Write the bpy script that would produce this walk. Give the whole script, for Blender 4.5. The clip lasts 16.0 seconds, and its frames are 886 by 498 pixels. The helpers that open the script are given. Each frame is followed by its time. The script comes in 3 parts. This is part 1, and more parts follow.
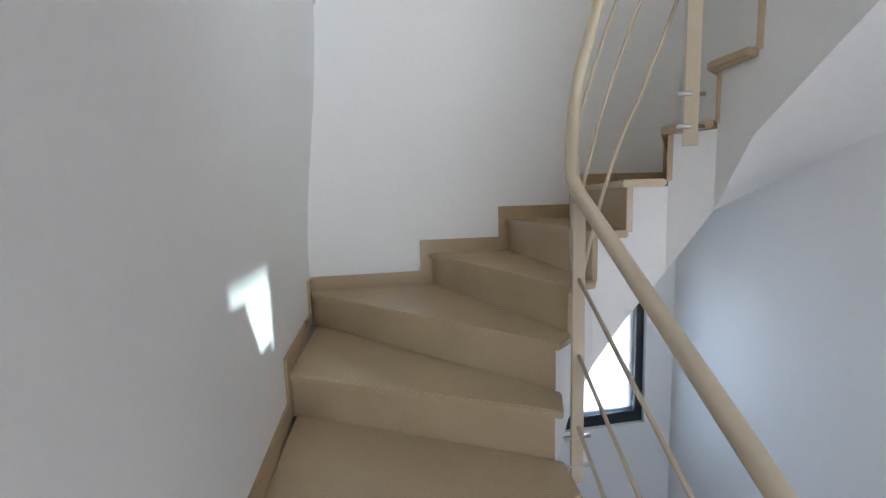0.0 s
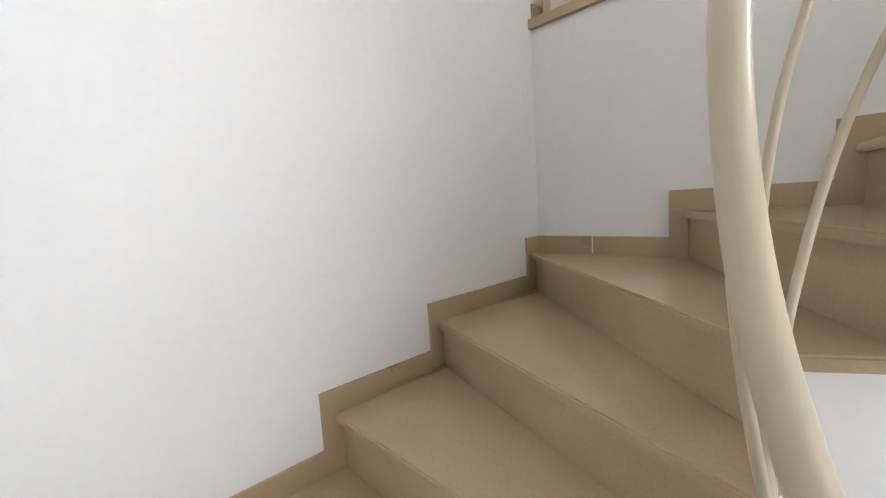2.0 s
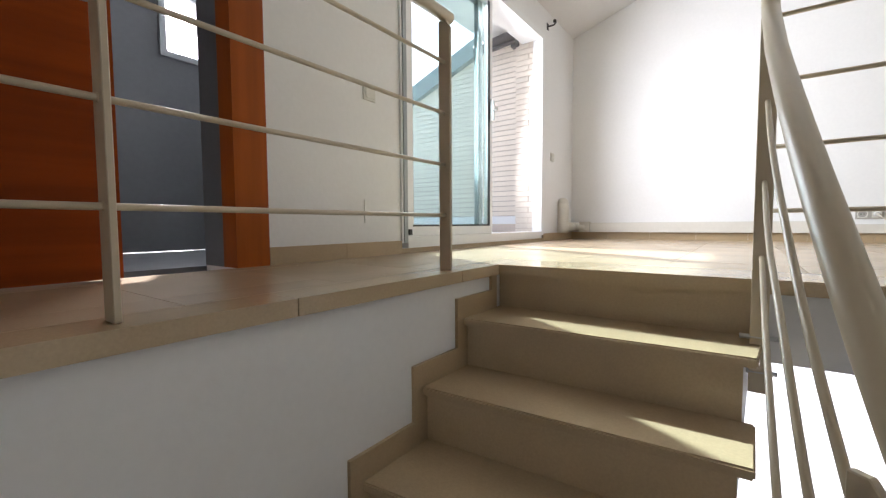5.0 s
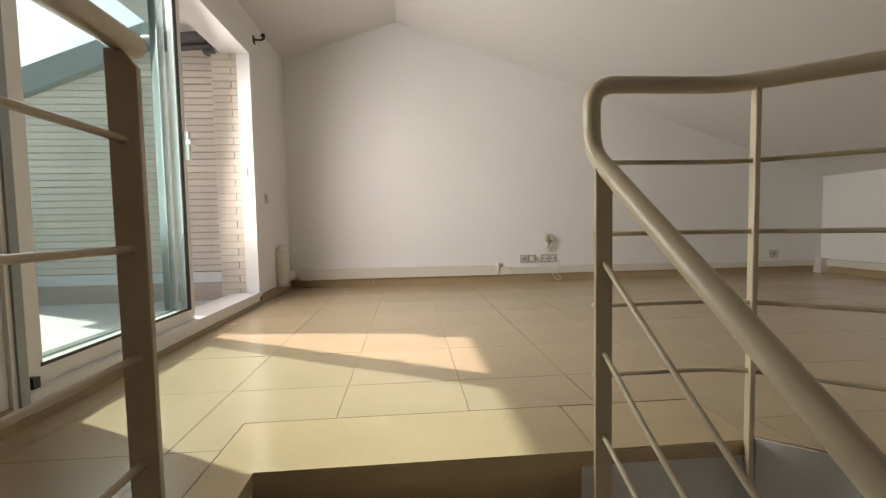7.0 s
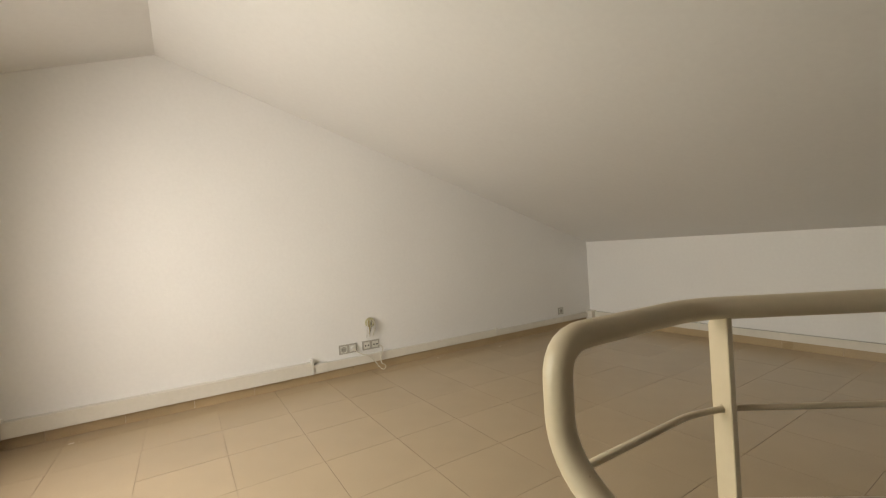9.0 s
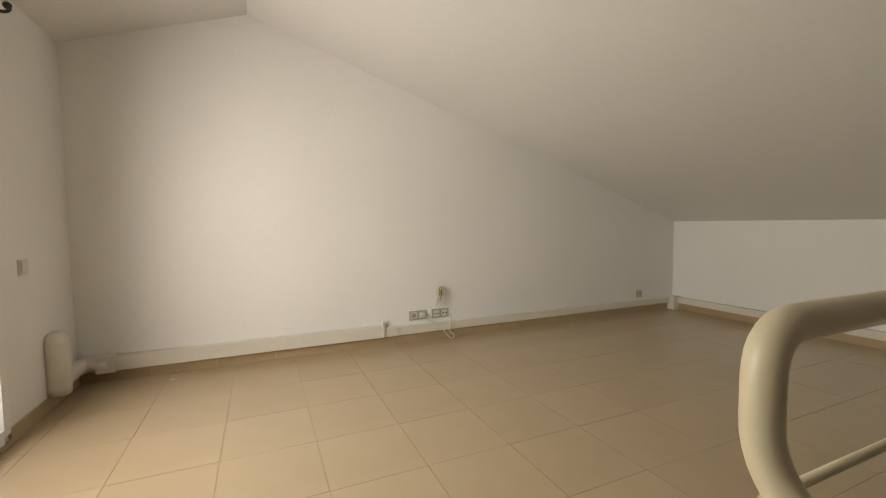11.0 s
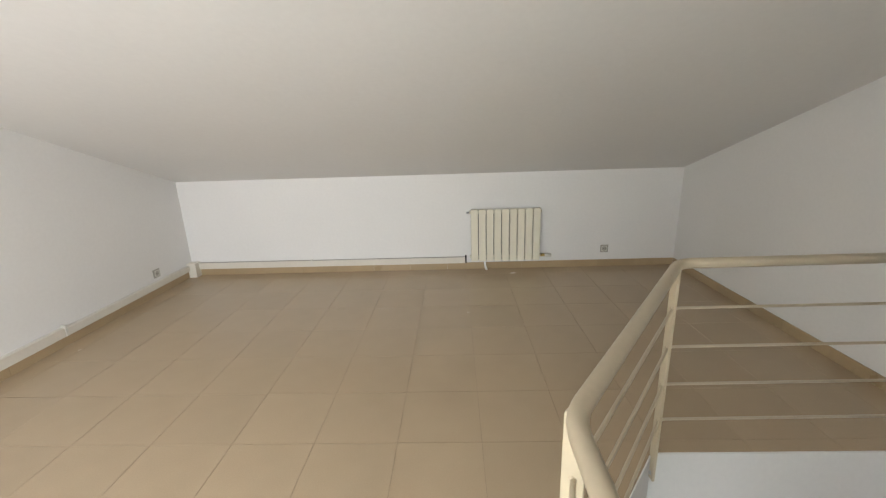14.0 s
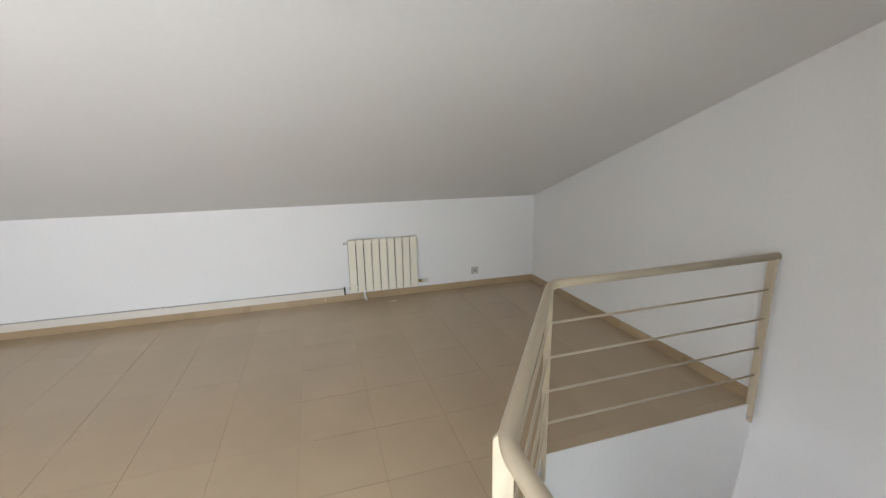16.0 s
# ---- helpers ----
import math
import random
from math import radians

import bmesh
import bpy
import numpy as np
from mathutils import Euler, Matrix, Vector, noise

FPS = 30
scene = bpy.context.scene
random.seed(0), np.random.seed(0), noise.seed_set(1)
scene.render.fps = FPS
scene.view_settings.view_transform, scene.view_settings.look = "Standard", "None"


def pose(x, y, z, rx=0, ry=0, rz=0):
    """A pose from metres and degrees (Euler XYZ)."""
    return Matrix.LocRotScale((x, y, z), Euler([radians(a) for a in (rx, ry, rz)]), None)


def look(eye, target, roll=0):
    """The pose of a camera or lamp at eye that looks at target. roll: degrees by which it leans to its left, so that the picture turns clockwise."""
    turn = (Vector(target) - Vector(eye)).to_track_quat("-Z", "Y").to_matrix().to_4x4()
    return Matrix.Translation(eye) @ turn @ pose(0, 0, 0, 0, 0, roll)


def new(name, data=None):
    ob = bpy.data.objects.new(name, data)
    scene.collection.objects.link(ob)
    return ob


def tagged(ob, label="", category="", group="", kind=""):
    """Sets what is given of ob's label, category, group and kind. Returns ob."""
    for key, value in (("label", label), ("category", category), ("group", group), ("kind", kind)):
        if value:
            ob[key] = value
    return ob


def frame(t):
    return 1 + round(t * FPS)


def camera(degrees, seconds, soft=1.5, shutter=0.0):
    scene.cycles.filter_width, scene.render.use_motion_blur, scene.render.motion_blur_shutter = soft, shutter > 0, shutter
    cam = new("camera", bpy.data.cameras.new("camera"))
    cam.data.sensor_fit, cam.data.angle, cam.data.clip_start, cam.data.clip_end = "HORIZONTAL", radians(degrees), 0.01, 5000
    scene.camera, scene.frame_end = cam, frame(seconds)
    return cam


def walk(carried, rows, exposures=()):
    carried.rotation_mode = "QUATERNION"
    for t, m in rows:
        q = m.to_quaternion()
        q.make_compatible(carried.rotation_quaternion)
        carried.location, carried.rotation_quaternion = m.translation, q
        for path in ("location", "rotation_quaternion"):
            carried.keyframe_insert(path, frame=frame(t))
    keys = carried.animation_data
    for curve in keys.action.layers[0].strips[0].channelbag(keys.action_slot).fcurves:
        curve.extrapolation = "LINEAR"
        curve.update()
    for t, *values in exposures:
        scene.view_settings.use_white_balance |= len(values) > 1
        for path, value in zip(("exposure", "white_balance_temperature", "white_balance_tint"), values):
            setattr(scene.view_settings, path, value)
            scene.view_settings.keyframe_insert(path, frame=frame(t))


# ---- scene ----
cam = camera(93.8, 16.0, soft=1.3, shutter=0.0)
PATH = [
    (0, (1.955, 0.203, -1.309), (1.626, -1.755, -1.547), -1.8),
    (0.5, (1.88, -0.064, -1.307), (1.493, -2.01, -1.555), -3.4),
    (1, (1.871, -0.441, -1.257), (1.274, -2.344, -1.403), -2.4),
    (1.5, (1.793, -0.756, -1.061), (0.722, -2.431, -1.279), -3.2),
    (2, (1.742, -1.056, -0.817), (0.372, -2.497, -1.034), -3.7),
    (2.5, (1.647, -1.213, -0.645), (-0.064, -2.208, -0.934), -1.6),
    (3, (1.525, -1.394, -0.51), (-0.381, -1.921, -0.809), -1.7),
    (3.5, (1.383, -1.52, -0.379), (-0.582, -1.416, -0.737), -0.9),
    (4, (1.197, -1.562, -0.167), (-0.691, -0.943, -0.39), 0.1),
    (4.5, (1.053, -1.632, -0.002), (-0.587, -0.501, -0.181), -0.1),
    (4.7, (0.962, -1.603, 0.063), (-0.492, -0.236, -0.066), 0.1),
    (6.8, (0.454, -1.113, 0.59), (0.477, 0.883, 0.46), -0.8),
    (7, (0.415, -1.039, 0.594), (0.578, 0.951, 0.482), -1.1),
    (7.5, (0.369, -0.89, 0.758), (0.914, 1.031, 0.65), -1.9),
    (8, (0.473, -0.714, 0.856), (1.377, 1.068, 0.757), -2.1),
    (8.5, (0.501, -0.575, 0.942), (1.622, 1.079, 0.846), -2.5),
    (9, (0.43, -0.438, 1.083), (1.498, 1.254, 1.082), -3.4),
    (11.5, (0.376, -0.258, 1.054), (1.168, 1.572, 0.893), -0.1),
    (12, (0.43, -0.19, 1.057), (1.462, 1.508, 0.827), -0.3),
    (12.5, (0.521, -0.037, 1.139), (1.823, 1.445, 0.805), -0.9),
    (13, (0.464, 0.077, 1.235), (2.038, 1.229, 0.789), -1.3),
    (13.5, (0.512, 0.149, 1.323), (2.316, 0.828, 0.791), -1.0),
    (14, (0.552, 0.2, 1.479), (2.478, 0.263, 0.941), -1.9),
    (14.5, (0.444, 0.313, 1.526), (2.319, -0.197, 1.053), -1.0),
    (15, (0.393, 0.349, 1.573), (2.18, -0.453, 1.171), -0.2),
    (15.5, (0.386, 0.345, 1.556), (2.17, -0.473, 1.169), -0.5),
    (16, (0.545, 0.324, 1.538), (2.411, -0.247, 1.099), -1.0),
]
walk(cam, [(t, look(eye, target, roll)) for t, eye, target, roll in PATH], [(0, 1.85, 6050, 14), (1.5, 2.4, 6200, 15), (3, 2.88, 6400, 16), (4, 2.72, 6350, 16), (4.7, 1.85, 6300, 17), (6.8, 0.5, 7500, 17), (7.6, 0.32, 7900, 16), (9, 0.68, 8200, 16), (11.4, 0.48, 8300, 16), (12.5, 0.7, 8300, 16), (13.7, 1.4, 7000, 16), (14.2, 1.45, 6750, 16), (16, 1.5, 6350, 17)])

# ---- world, sun ----
SUN_AZ = (0.878, -0.478)          # way the sunlight travels on plan
SUN_EL = radians(40.4)
world = bpy.data.worlds.new("world")
scene.world = world
world.use_nodes = True
wn = world.node_tree
sky = wn.nodes.new("ShaderNodeTexSky")
sky.sky_type = "NISHITA"
sky.sun_disc = False
sky.sun_elevation = SUN_EL
sky.sun_rotation = math.atan2(-SUN_AZ[0], -SUN_AZ[1])
sky.air_density, sky.dust_density = 1.0, 2.0
wn.nodes["Background"].inputs["Strength"].default_value = 0.15
wn.links.new(sky.outputs["Color"], wn.nodes["Background"].inputs["Color"])
sun = new("sun", bpy.data.lights.new("sun", "SUN"))
sun.data.energy, sun.data.angle, sun.data.color = 5.0, radians(0.9), (1.0, 0.985, 0.96)
c = math.cos(SUN_EL)
sun.matrix_world = look((-20 * SUN_AZ[0], -20 * SUN_AZ[1], 20), (-20 * SUN_AZ[0] + SUN_AZ[0] * c, -20 * SUN_AZ[1] + SUN_AZ[1] * c, 20 - math.sin(SUN_EL)))


def window_or_fill_light(name, m, w, h, watts, colour, spread=180):
    """Daylight that enters by an opening; in the hall, added fill light."""
    lamp = bpy.data.lights.new(name, "AREA")
    lamp.shape, lamp.size, lamp.size_y, lamp.energy, lamp.color = "RECTANGLE", w, h, watts, colour
    lamp.spread = radians(spread)
    ob = new(name, lamp)
    ob.matrix_world = m
    return ob


window_or_fill_light("daylight_terrace", look((-0.93, 1.25, 1.2), (0.5, 1.53, 0.98)), 1.70, 1.3, 36, (0.93, 0.96, 1.0), 140)
window_or_fill_light("daylight_stair", look((0.55, -2.30, -2.35), (1.0, 0.5, -2.7)), 0.5, 0.9, 0.85, (0.62, 0.82, 1.0))
# added fill light for the stair, in an unseen opening behind the lower flight
window_or_fill_light("fill_hall", look((1.15, 3.12, -1.6), (1.3, -1.0, -1.5)), 1.8, 1.9, 0.9, (0.93, 0.96, 1.0))
window_or_fill_light("daylight_bathroom", look((-2.35, -0.1, 1.5), (-1.0, -0.9, 0.8)), 0.4, 0.6, 14, (0.95, 0.98, 1.0))


# ---- materials ----
def material(name, colour, rough=0.5, grain=0.0, grain_scale=60.0, stain=0.0, stain_scale=2.0, bump=0.0, bump_scale=120.0,
             metal=0.0, spec=0.5, vary=0.0, coat=0.0, chips=0.0, streak=(1, 1, 1)):
    """Principled surface with fine grain, broad stains, relief and a shade of its own for each object."""
    m = bpy.data.materials.new(name)
    m.use_nodes = True
    nt = m.node_tree
    N, L = nt.nodes, nt.links
    b = N["Principled BSDF"]
    b.inputs["Roughness"].default_value, b.inputs["Metallic"].default_value = rough, metal
    b.inputs["Specular IOR Level"].default_value = spec
    b.inputs["Coat Weight"].default_value = coat
    b.inputs["Coat Roughness"].default_value = 0.12
    tc = N.new("ShaderNodeTexCoord")
    last = N.new("ShaderNodeRGB")
    last.outputs[0].default_value = (*colour, 1)
    out = last.outputs[0]

    def darken(source, amount, lo, hi):
        nonlocal out
        ramp = N.new("ShaderNodeMapRange")
        ramp.inputs["From Min"].default_value, ramp.inputs["From Max"].default_value = lo, hi
        ramp.inputs["To Min"].default_value, ramp.inputs["To Max"].default_value = 1 - amount, 1 + amount * 0.35
        L.new(source, ramp.inputs["Value"])
        mul = N.new("ShaderNodeVectorMath")
        mul.operation = "SCALE"
        L.new(out, mul.inputs[0])
        L.new(ramp.outputs[0], mul.inputs["Scale"])
        out = mul.outputs[0]

    if grain:
        n = N.new("ShaderNodeTexNoise")
        n.inputs["Scale"].default_value, n.inputs["Detail"].default_value = grain_scale, 4
        stretch = N.new("ShaderNodeVectorMath")
        stretch.operation = "MULTIPLY"
        stretch.inputs[1].default_value = streak
        L.new(tc.outputs["Object"], stretch.inputs[0])
        L.new(stretch.outputs[0], n.inputs["Vector"])
        darken(n.outputs["Fac"], grain, 0.3, 0.7)
    if stain:
        n = N.new("ShaderNodeTexNoise")
        n.inputs["Scale"].default_value, n.inputs["Detail"].default_value = stain_scale, 5
        L.new(tc.outputs["Object"], n.inputs["Vector"])
        darken(n.outputs["Fac"], stain, 0.3, 0.7)
        r = N.new("ShaderNodeMapRange")
        r.inputs["From Min"].default_value, r.inputs["From Max"].default_value = 0.3, 0.7
        r.inputs["To Min"].default_value, r.inputs["To Max"].default_value = rough * 0.85, min(1, rough * 1.15)
        L.new(n.outputs["Fac"], r.inputs["Value"])
        L.new(r.outputs[0], b.inputs["Roughness"])
    if vary:
        info = N.new("ShaderNodeObjectInfo")
        darken(info.outputs["Random"], vary, 0.0, 1.0)
    if chips:
        n = N.new("ShaderNodeTexNoise")
        n.inputs["Scale"].default_value, n.inputs["Detail"].default_value = 55.0, 2
        L.new(tc.outputs["Object"], n.inputs["Vector"])
        ramp = N.new("ShaderNodeMapRange")
        ramp.inputs["From Min"].default_value, ramp.inputs["From Max"].default_value = 0.79, 0.83
        L.new(n.outputs["Fac"], ramp.inputs["Value"])
        mix = N.new("ShaderNodeMix")
        mix.data_type = "RGBA"
        L.new(ramp.outputs[0], mix.inputs["Factor"])
        L.new(out, mix.inputs["A"])
        mix.inputs["B"].default_value = (0.30, 0.24, 0.16, 1)
        out = mix.outputs["Result"]
    L.new(out, b.inputs["Base Color"])
    if bump:
        n = N.new("ShaderNodeTexNoise")
        n.inputs["Scale"].default_value, n.inputs["Detail"].default_value = bump_scale, 3
        L.new(tc.outputs["Object"], n.inputs["Vector"])
        bp = N.new("ShaderNodeBump")
        bp.inputs["Strength"].default_value, bp.inputs["Distance"].default_value = bump, 0.004
        L.new(n.outputs["Fac"], bp.inputs["Height"])
        L.new(bp.outputs[0], b.inputs["Normal"])
    return m


PLASTER = material("white_plaster", (0.80, 0.79, 0.77), 0.62, 0.02, 40, 0.035, 0.9, 0.10, 55)
CEILING = material("ceiling_plaster", (0.73, 0.72, 0.70), 0.42, 0.02, 30, 0.04, 0.8, 0.12, 6, spec=0.4)
STONE = material("beige_stone", (0.515, 0.39, 0.245), 0.15, 0.07, 140, 0.08, 3.5, 0.03, 200, vary=0.05)
STONE_EDGE = material("beige_stone_skirting", (0.45, 0.33, 0.195), 0.32, 0.07, 140, 0.08, 3.5, 0.03, 200, vary=0.05)
TILE = material("beige_floor_tile", (0.465, 0.355, 0.235), 0.24, 0.05, 160, 0.07, 2.2, 0.03, 240, vary=0.03)
GROUT = material("grout", (0.35, 0.26, 0.17), 0.85, 0.15, 80)
RAIL = material("cream_rail_paint", (0.54, 0.455, 0.325), 0.33, 0.03, 50, 0.05, 6, 0.02, 200, chips=1.0)
RED_WOOD = material("red_wood", (0.27, 0.046, 0.003), 0.55, 0.22, 22, 0.12, 1.5, 0.04, 90, spec=0.12, streak=(1, 0.06, 1))
FRAME_WOOD = material("orange_wood", (0.38, 0.085, 0.006), 0.45, 0.2, 22, 0.15, 2, 0.04, 90, spec=0.2, streak=(1, 1, 0.06))
GREY_TILE = material("grey_bath_tile", (0.135, 0.145, 0.155), 0.35, 0.06, 30, 0.08, 2)
WHITE_PVC = material("white_lacquer", (0.80, 0.80, 0.79), 0.32, 0.02, 30, 0.03, 3)
TRUNK = material("cream_trunking", (0.70, 0.66, 0.58), 0.42, 0.03, 40, 0.05, 3)
PLATE = material("socket_plastic", (0.66, 0.64, 0.58), 0.35, 0.03, 40)
PLATE_GREY = material("grey_socket_frame", (0.40, 0.38, 0.33), 0.38, 0.03, 40)
WIRE_BOX = material("yellowed_plastic", (0.50, 0.46, 0.28), 0.45, 0.06, 60)
DARK = material("dark_plastic", (0.02, 0.02, 0.02), 0.4)
BLACK_FRAME = material("black_window_frame", (0.015, 0.018, 0.02), 0.4, 0.05, 40)
GREY_GASKET = material("grey_aluminium", (0.30, 0.33, 0.33), 0.4, 0.04, 40, metal=0.3)
# outer sash of the terrace door: its backlit shade is put into the colour
SASH_SHADE = material("shaded_sash", (0.17, 0.20, 0.20), 0.45, 0.05, 40)
STEEL = material("brushed_steel", (0.55, 0.55, 0.55), 0.3, 0.05, 80, metal=1.0)
RADIATOR = material("cream_radiator", (0.80, 0.76, 0.62), 0.35, 0.02, 40, 0.04, 3)
WELL_GREY = material("socket_well", (0.38, 0.36, 0.32), 0.5)
# dark fins and back: the shade between radiator sections, put into the colour
RAD_GAP_SHADE = material("radiator_gap_shade", (0.10, 0.09, 0.07), 0.6)
BRICK = material("cream_brick", (0.84, 0.755, 0.65), 0.85, 0.08, 60, 0.06, 3, 0.2, 90, vary=0.08)
DARK_MORTAR = material("dark_grey_mortar", (0.52, 0.455, 0.395), 0.95, 0.1, 60)
MORTAR = material("grey_mortar", (0.66, 0.56, 0.47), 0.95, 0.1, 60)
TERRACE = material("terrace_paint", (0.72, 0.72, 0.70), 0.7, 0.08, 30, 0.12, 2)
AWNING = material("awning_metal", (0.12, 0.11, 0.11), 0.5, 0.1, 30)
ROOF = material("roof_edge", (0.30, 0.34, 0.33), 0.7, 0.1, 30)
CABLE = material("cable_white", (0.62, 0.58, 0.48), 0.5)
BRASS = material("brass", (0.45, 0.33, 0.12), 0.35, metal=0.9)


def glass(name, tint, rough=0.0):
    m = bpy.data.materials.new(name)
    m.use_nodes = True
    b = m.node_tree.nodes["Principled BSDF"]
    b.inputs["Base Color"].default_value = (*tint, 1)
    b.inputs["Transmission Weight"].default_value = 1.0
    b.inputs["Roughness"].default_value = rough
    b.inputs["IOR"].default_value = 1.45
    return m


def clear_glass(name, tint):
    """Thin clear glass: a tint on what passes, a sharp gloss on top."""
    m = bpy.data.materials.new(name)
    m.use_nodes = True
    N, L = m.node_tree.nodes, m.node_tree.links
    N.remove(N["Principled BSDF"])
    clear, gloss, mix = N.new("ShaderNodeBsdfTransparent"), N.new("ShaderNodeBsdfGlossy"), N.new("ShaderNodeMixShader")
    clear.inputs["Color"].default_value = (*tint, 1)
    gloss.inputs["Roughness"].default_value = 0.01
    mix.inputs[0].default_value = 0.03
    L.new(clear.outputs[0], mix.inputs[1])
    L.new(gloss.outputs[0], mix.inputs[2])
    L.new(mix.outputs[0], N["Material Output"].inputs["Surface"])
    return m


GLASS = clear_glass("green_tinted_glass", (0.89, 0.955, 0.95))
FROSTED = glass("frosted_glass", (0.95, 0.97, 1.0), 0.35)


# ---- mesh helpers ----
def box(bm, x0, x1, y0, y1, z0, z1):
    vs = [bm.verts.new((x, y, z)) for z in (z0, z1) for x, y in ((x0, y0), (x1, y0), (x1, y1), (x0, y1))]
    for f in ((3, 2, 1, 0), (4, 5, 6, 7), (0, 1, 5, 4), (1, 2, 6, 5), (2, 3, 7, 6), (3, 0, 4, 7)):
        bm.faces.new([vs[i] for i in f])
    return bm


def boxes(*dims):
    bm = bmesh.new()
    for d in dims:
        box(bm, *d)
    return bm


def prism(points, z0, z1, bm=None):
    """An upright prism on a plan."""
    bm = bm or bmesh.new()
    lo, hi = [[bm.verts.new((x, y, z)) for x, y in points] for z in (z0, z1)]
    bm.faces.new(lo[::-1])
    bm.faces.new(hi)
    n = len(points)
    for i in range(n):
        bm.faces.new((lo[i], lo[(i + 1) % n], hi[(i + 1) % n], hi[i]))
    bmesh.ops.recalc_face_normals(bm, faces=bm.faces)
    return bm


def slab_xz(points, y0, y1):
    """A prism on an outline in x and z, between two y."""
    bm = bmesh.new()
    lo, hi = [[bm.verts.new((x, y, z)) for x, z in points] for y in (y0, y1)]
    bm.faces.new(lo[::-1])
    bm.faces.new(hi)
    n = len(points)
    for i in range(n):
        bm.faces.new((lo[i], lo[(i + 1) % n], hi[(i + 1) % n], hi[i]))
    bmesh.ops.recalc_face_normals(bm, faces=bm.faces)
    return bm


def bevel(bm, width, segments=2):
    edges = [e for e in bm.edges if len(e.link_faces) == 2 and e.calc_face_angle(0) > 0.5]
    bmesh.ops.bevel(bm, geom=edges, offset=width, segments=segments, affect="EDGES", clamp_overlap=True)
    return bm


def tube(path, radius, sides=12, closed_ends=True):
    """A round bar along points."""
    bm = bmesh.new()
    P = [Vector(p) for p in path]
    rings = []
    up = Vector((0, 0, 1))
    ref = None
    for i, p in enumerate(P):
        d = (P[min(i + 1, len(P) - 1)] - P[max(i - 1, 0)]).normalized()
        if ref is None:
            ref = d.cross(up if abs(d.z) < 0.95 else Vector((1, 0, 0))).normalized()
        ref = (ref - d * ref.dot(d)).normalized()
        other = d.cross(ref)
        rings.append([bm.verts.new(p + radius * (math.cos(a) * ref + math.sin(a) * other)) for a in (2 * math.pi * k / sides for k in range(sides))])
    for a, b in zip(rings, rings[1:]):
        for k in range(sides):
            bm.faces.new((a[k], a[(k + 1) % sides], b[(k + 1) % sides], b[k]))
    if closed_ends:
        bm.faces.new(rings[0][::-1])
        bm.faces.new(rings[-1])
    for f in bm.faces:
        f.smooth = len(f.verts) == 4
    bmesh.ops.recalc_face_normals(bm, faces=bm.faces)
    return bm


def rounded(path, radius, steps=6):
    """Points with their corners rounded off."""
    P = [Vector(p) for p in path]
    out = [P[0]]
    for a, b, c_ in zip(P, P[1:], P[2:]):
        r = min(radius, (a - b).length * 0.45, (c_ - b).length * 0.45)
        s, e = b + (a - b).normalized() * r, b + (c_ - b).normalized() * r
        out += [(1 - t) ** 2 * s + 2 * t * (1 - t) * b + t * t * e for t in (k / steps for k in range(steps + 1))]
    return out + [P[-1]]


def spline(points, per=6):
    """A smooth line through points."""
    P = [Vector(p) for p in points]
    P = [2 * P[0] - P[1], *P, 2 * P[-1] - P[-2]]
    out = []
    for i in range(1, len(P) - 2):
        a, b, c_, d = P[i - 1 : i + 3]
        for k in range(per):
            t = k / per
            out.append(0.5 * (2 * b + (c_ - a) * t + (2 * a - 5 * b + 4 * c_ - d) * t * t + (3 * b - a - 3 * c_ + d) * t ** 3))
    return out + [P[-2]]


def mesh_of(name, bm, mat):
    me = bpy.data.meshes.new(name)
    bm.to_mesh(me)
    bm.free()
    me.materials.append(mat)
    return me


def part(name, bm, mat, parent=None, label=""):
    ob = new(name, mesh_of(name, bm, mat))
    if parent:
        ob.parent = parent
    return tagged(ob, label)


def structure(name, bm, mat, label, category):
    return tagged(part(name, bm, mat), label, category, kind="structure")


def thing(name, label, category, group="", at=(0, 0, 0)):
    ob = new(name)
    ob.location = at
    ob.empty_display_size = 0.1
    return tagged(ob, label, category, group)


def local(ob, bm):
    """Shifts a mesh made in world metres into the frame of its thing."""
    bmesh.ops.translate(bm, verts=bm.verts, vec=-Vector(ob.location))
    return bm


# ---- plan (metres) ----
RISE = 0.18
WX, NY, SY, EX = -0.78, 3.22, -2.20, 5.00      # room faces
SE = 2.32                                      # stair's east wall
RIDGE_X, RIDGE_Z, SLOPE_E, SLOPE_W = 0.34, 2.63, 0.337, 0.345
BOTTOM = -4.6
WIN = (0.27, 2.37, 0.06, 1.99)                 # terrace opening: y, y, z, z
DOOR = (-1.50, -0.70, 0.0, 2.03)               # bathroom opening


def ceil_z(x):
    return RIDGE_Z - (SLOPE_E * (x - RIDGE_X) if x > RIDGE_X else SLOPE_W * (RIDGE_X - x))


# ---- walls ----
top_line = [(EX + 0.2, ceil_z(EX + 0.2) + 0.04), (RIDGE_X, RIDGE_Z + 0.04), (WX - 0.25, ceil_z(WX - 0.25) + 0.04)]
structure("wall_north", slab_xz([(WX - 0.25, -0.3), (EX + 0.2, -0.3), *top_line], NY, NY + 0.22), PLASTER,
          "white plastered gable wall above the beige skirting", "wall")
# south wall, with the stair window in it
LW = (-0.02, 0.86, -2.86, -1.75)               # stair window: x, x, z, z
bm = slab_xz([(WX - 0.25, 0.0), (EX + 0.2, 0.0), *top_line], SY - 0.22, SY)
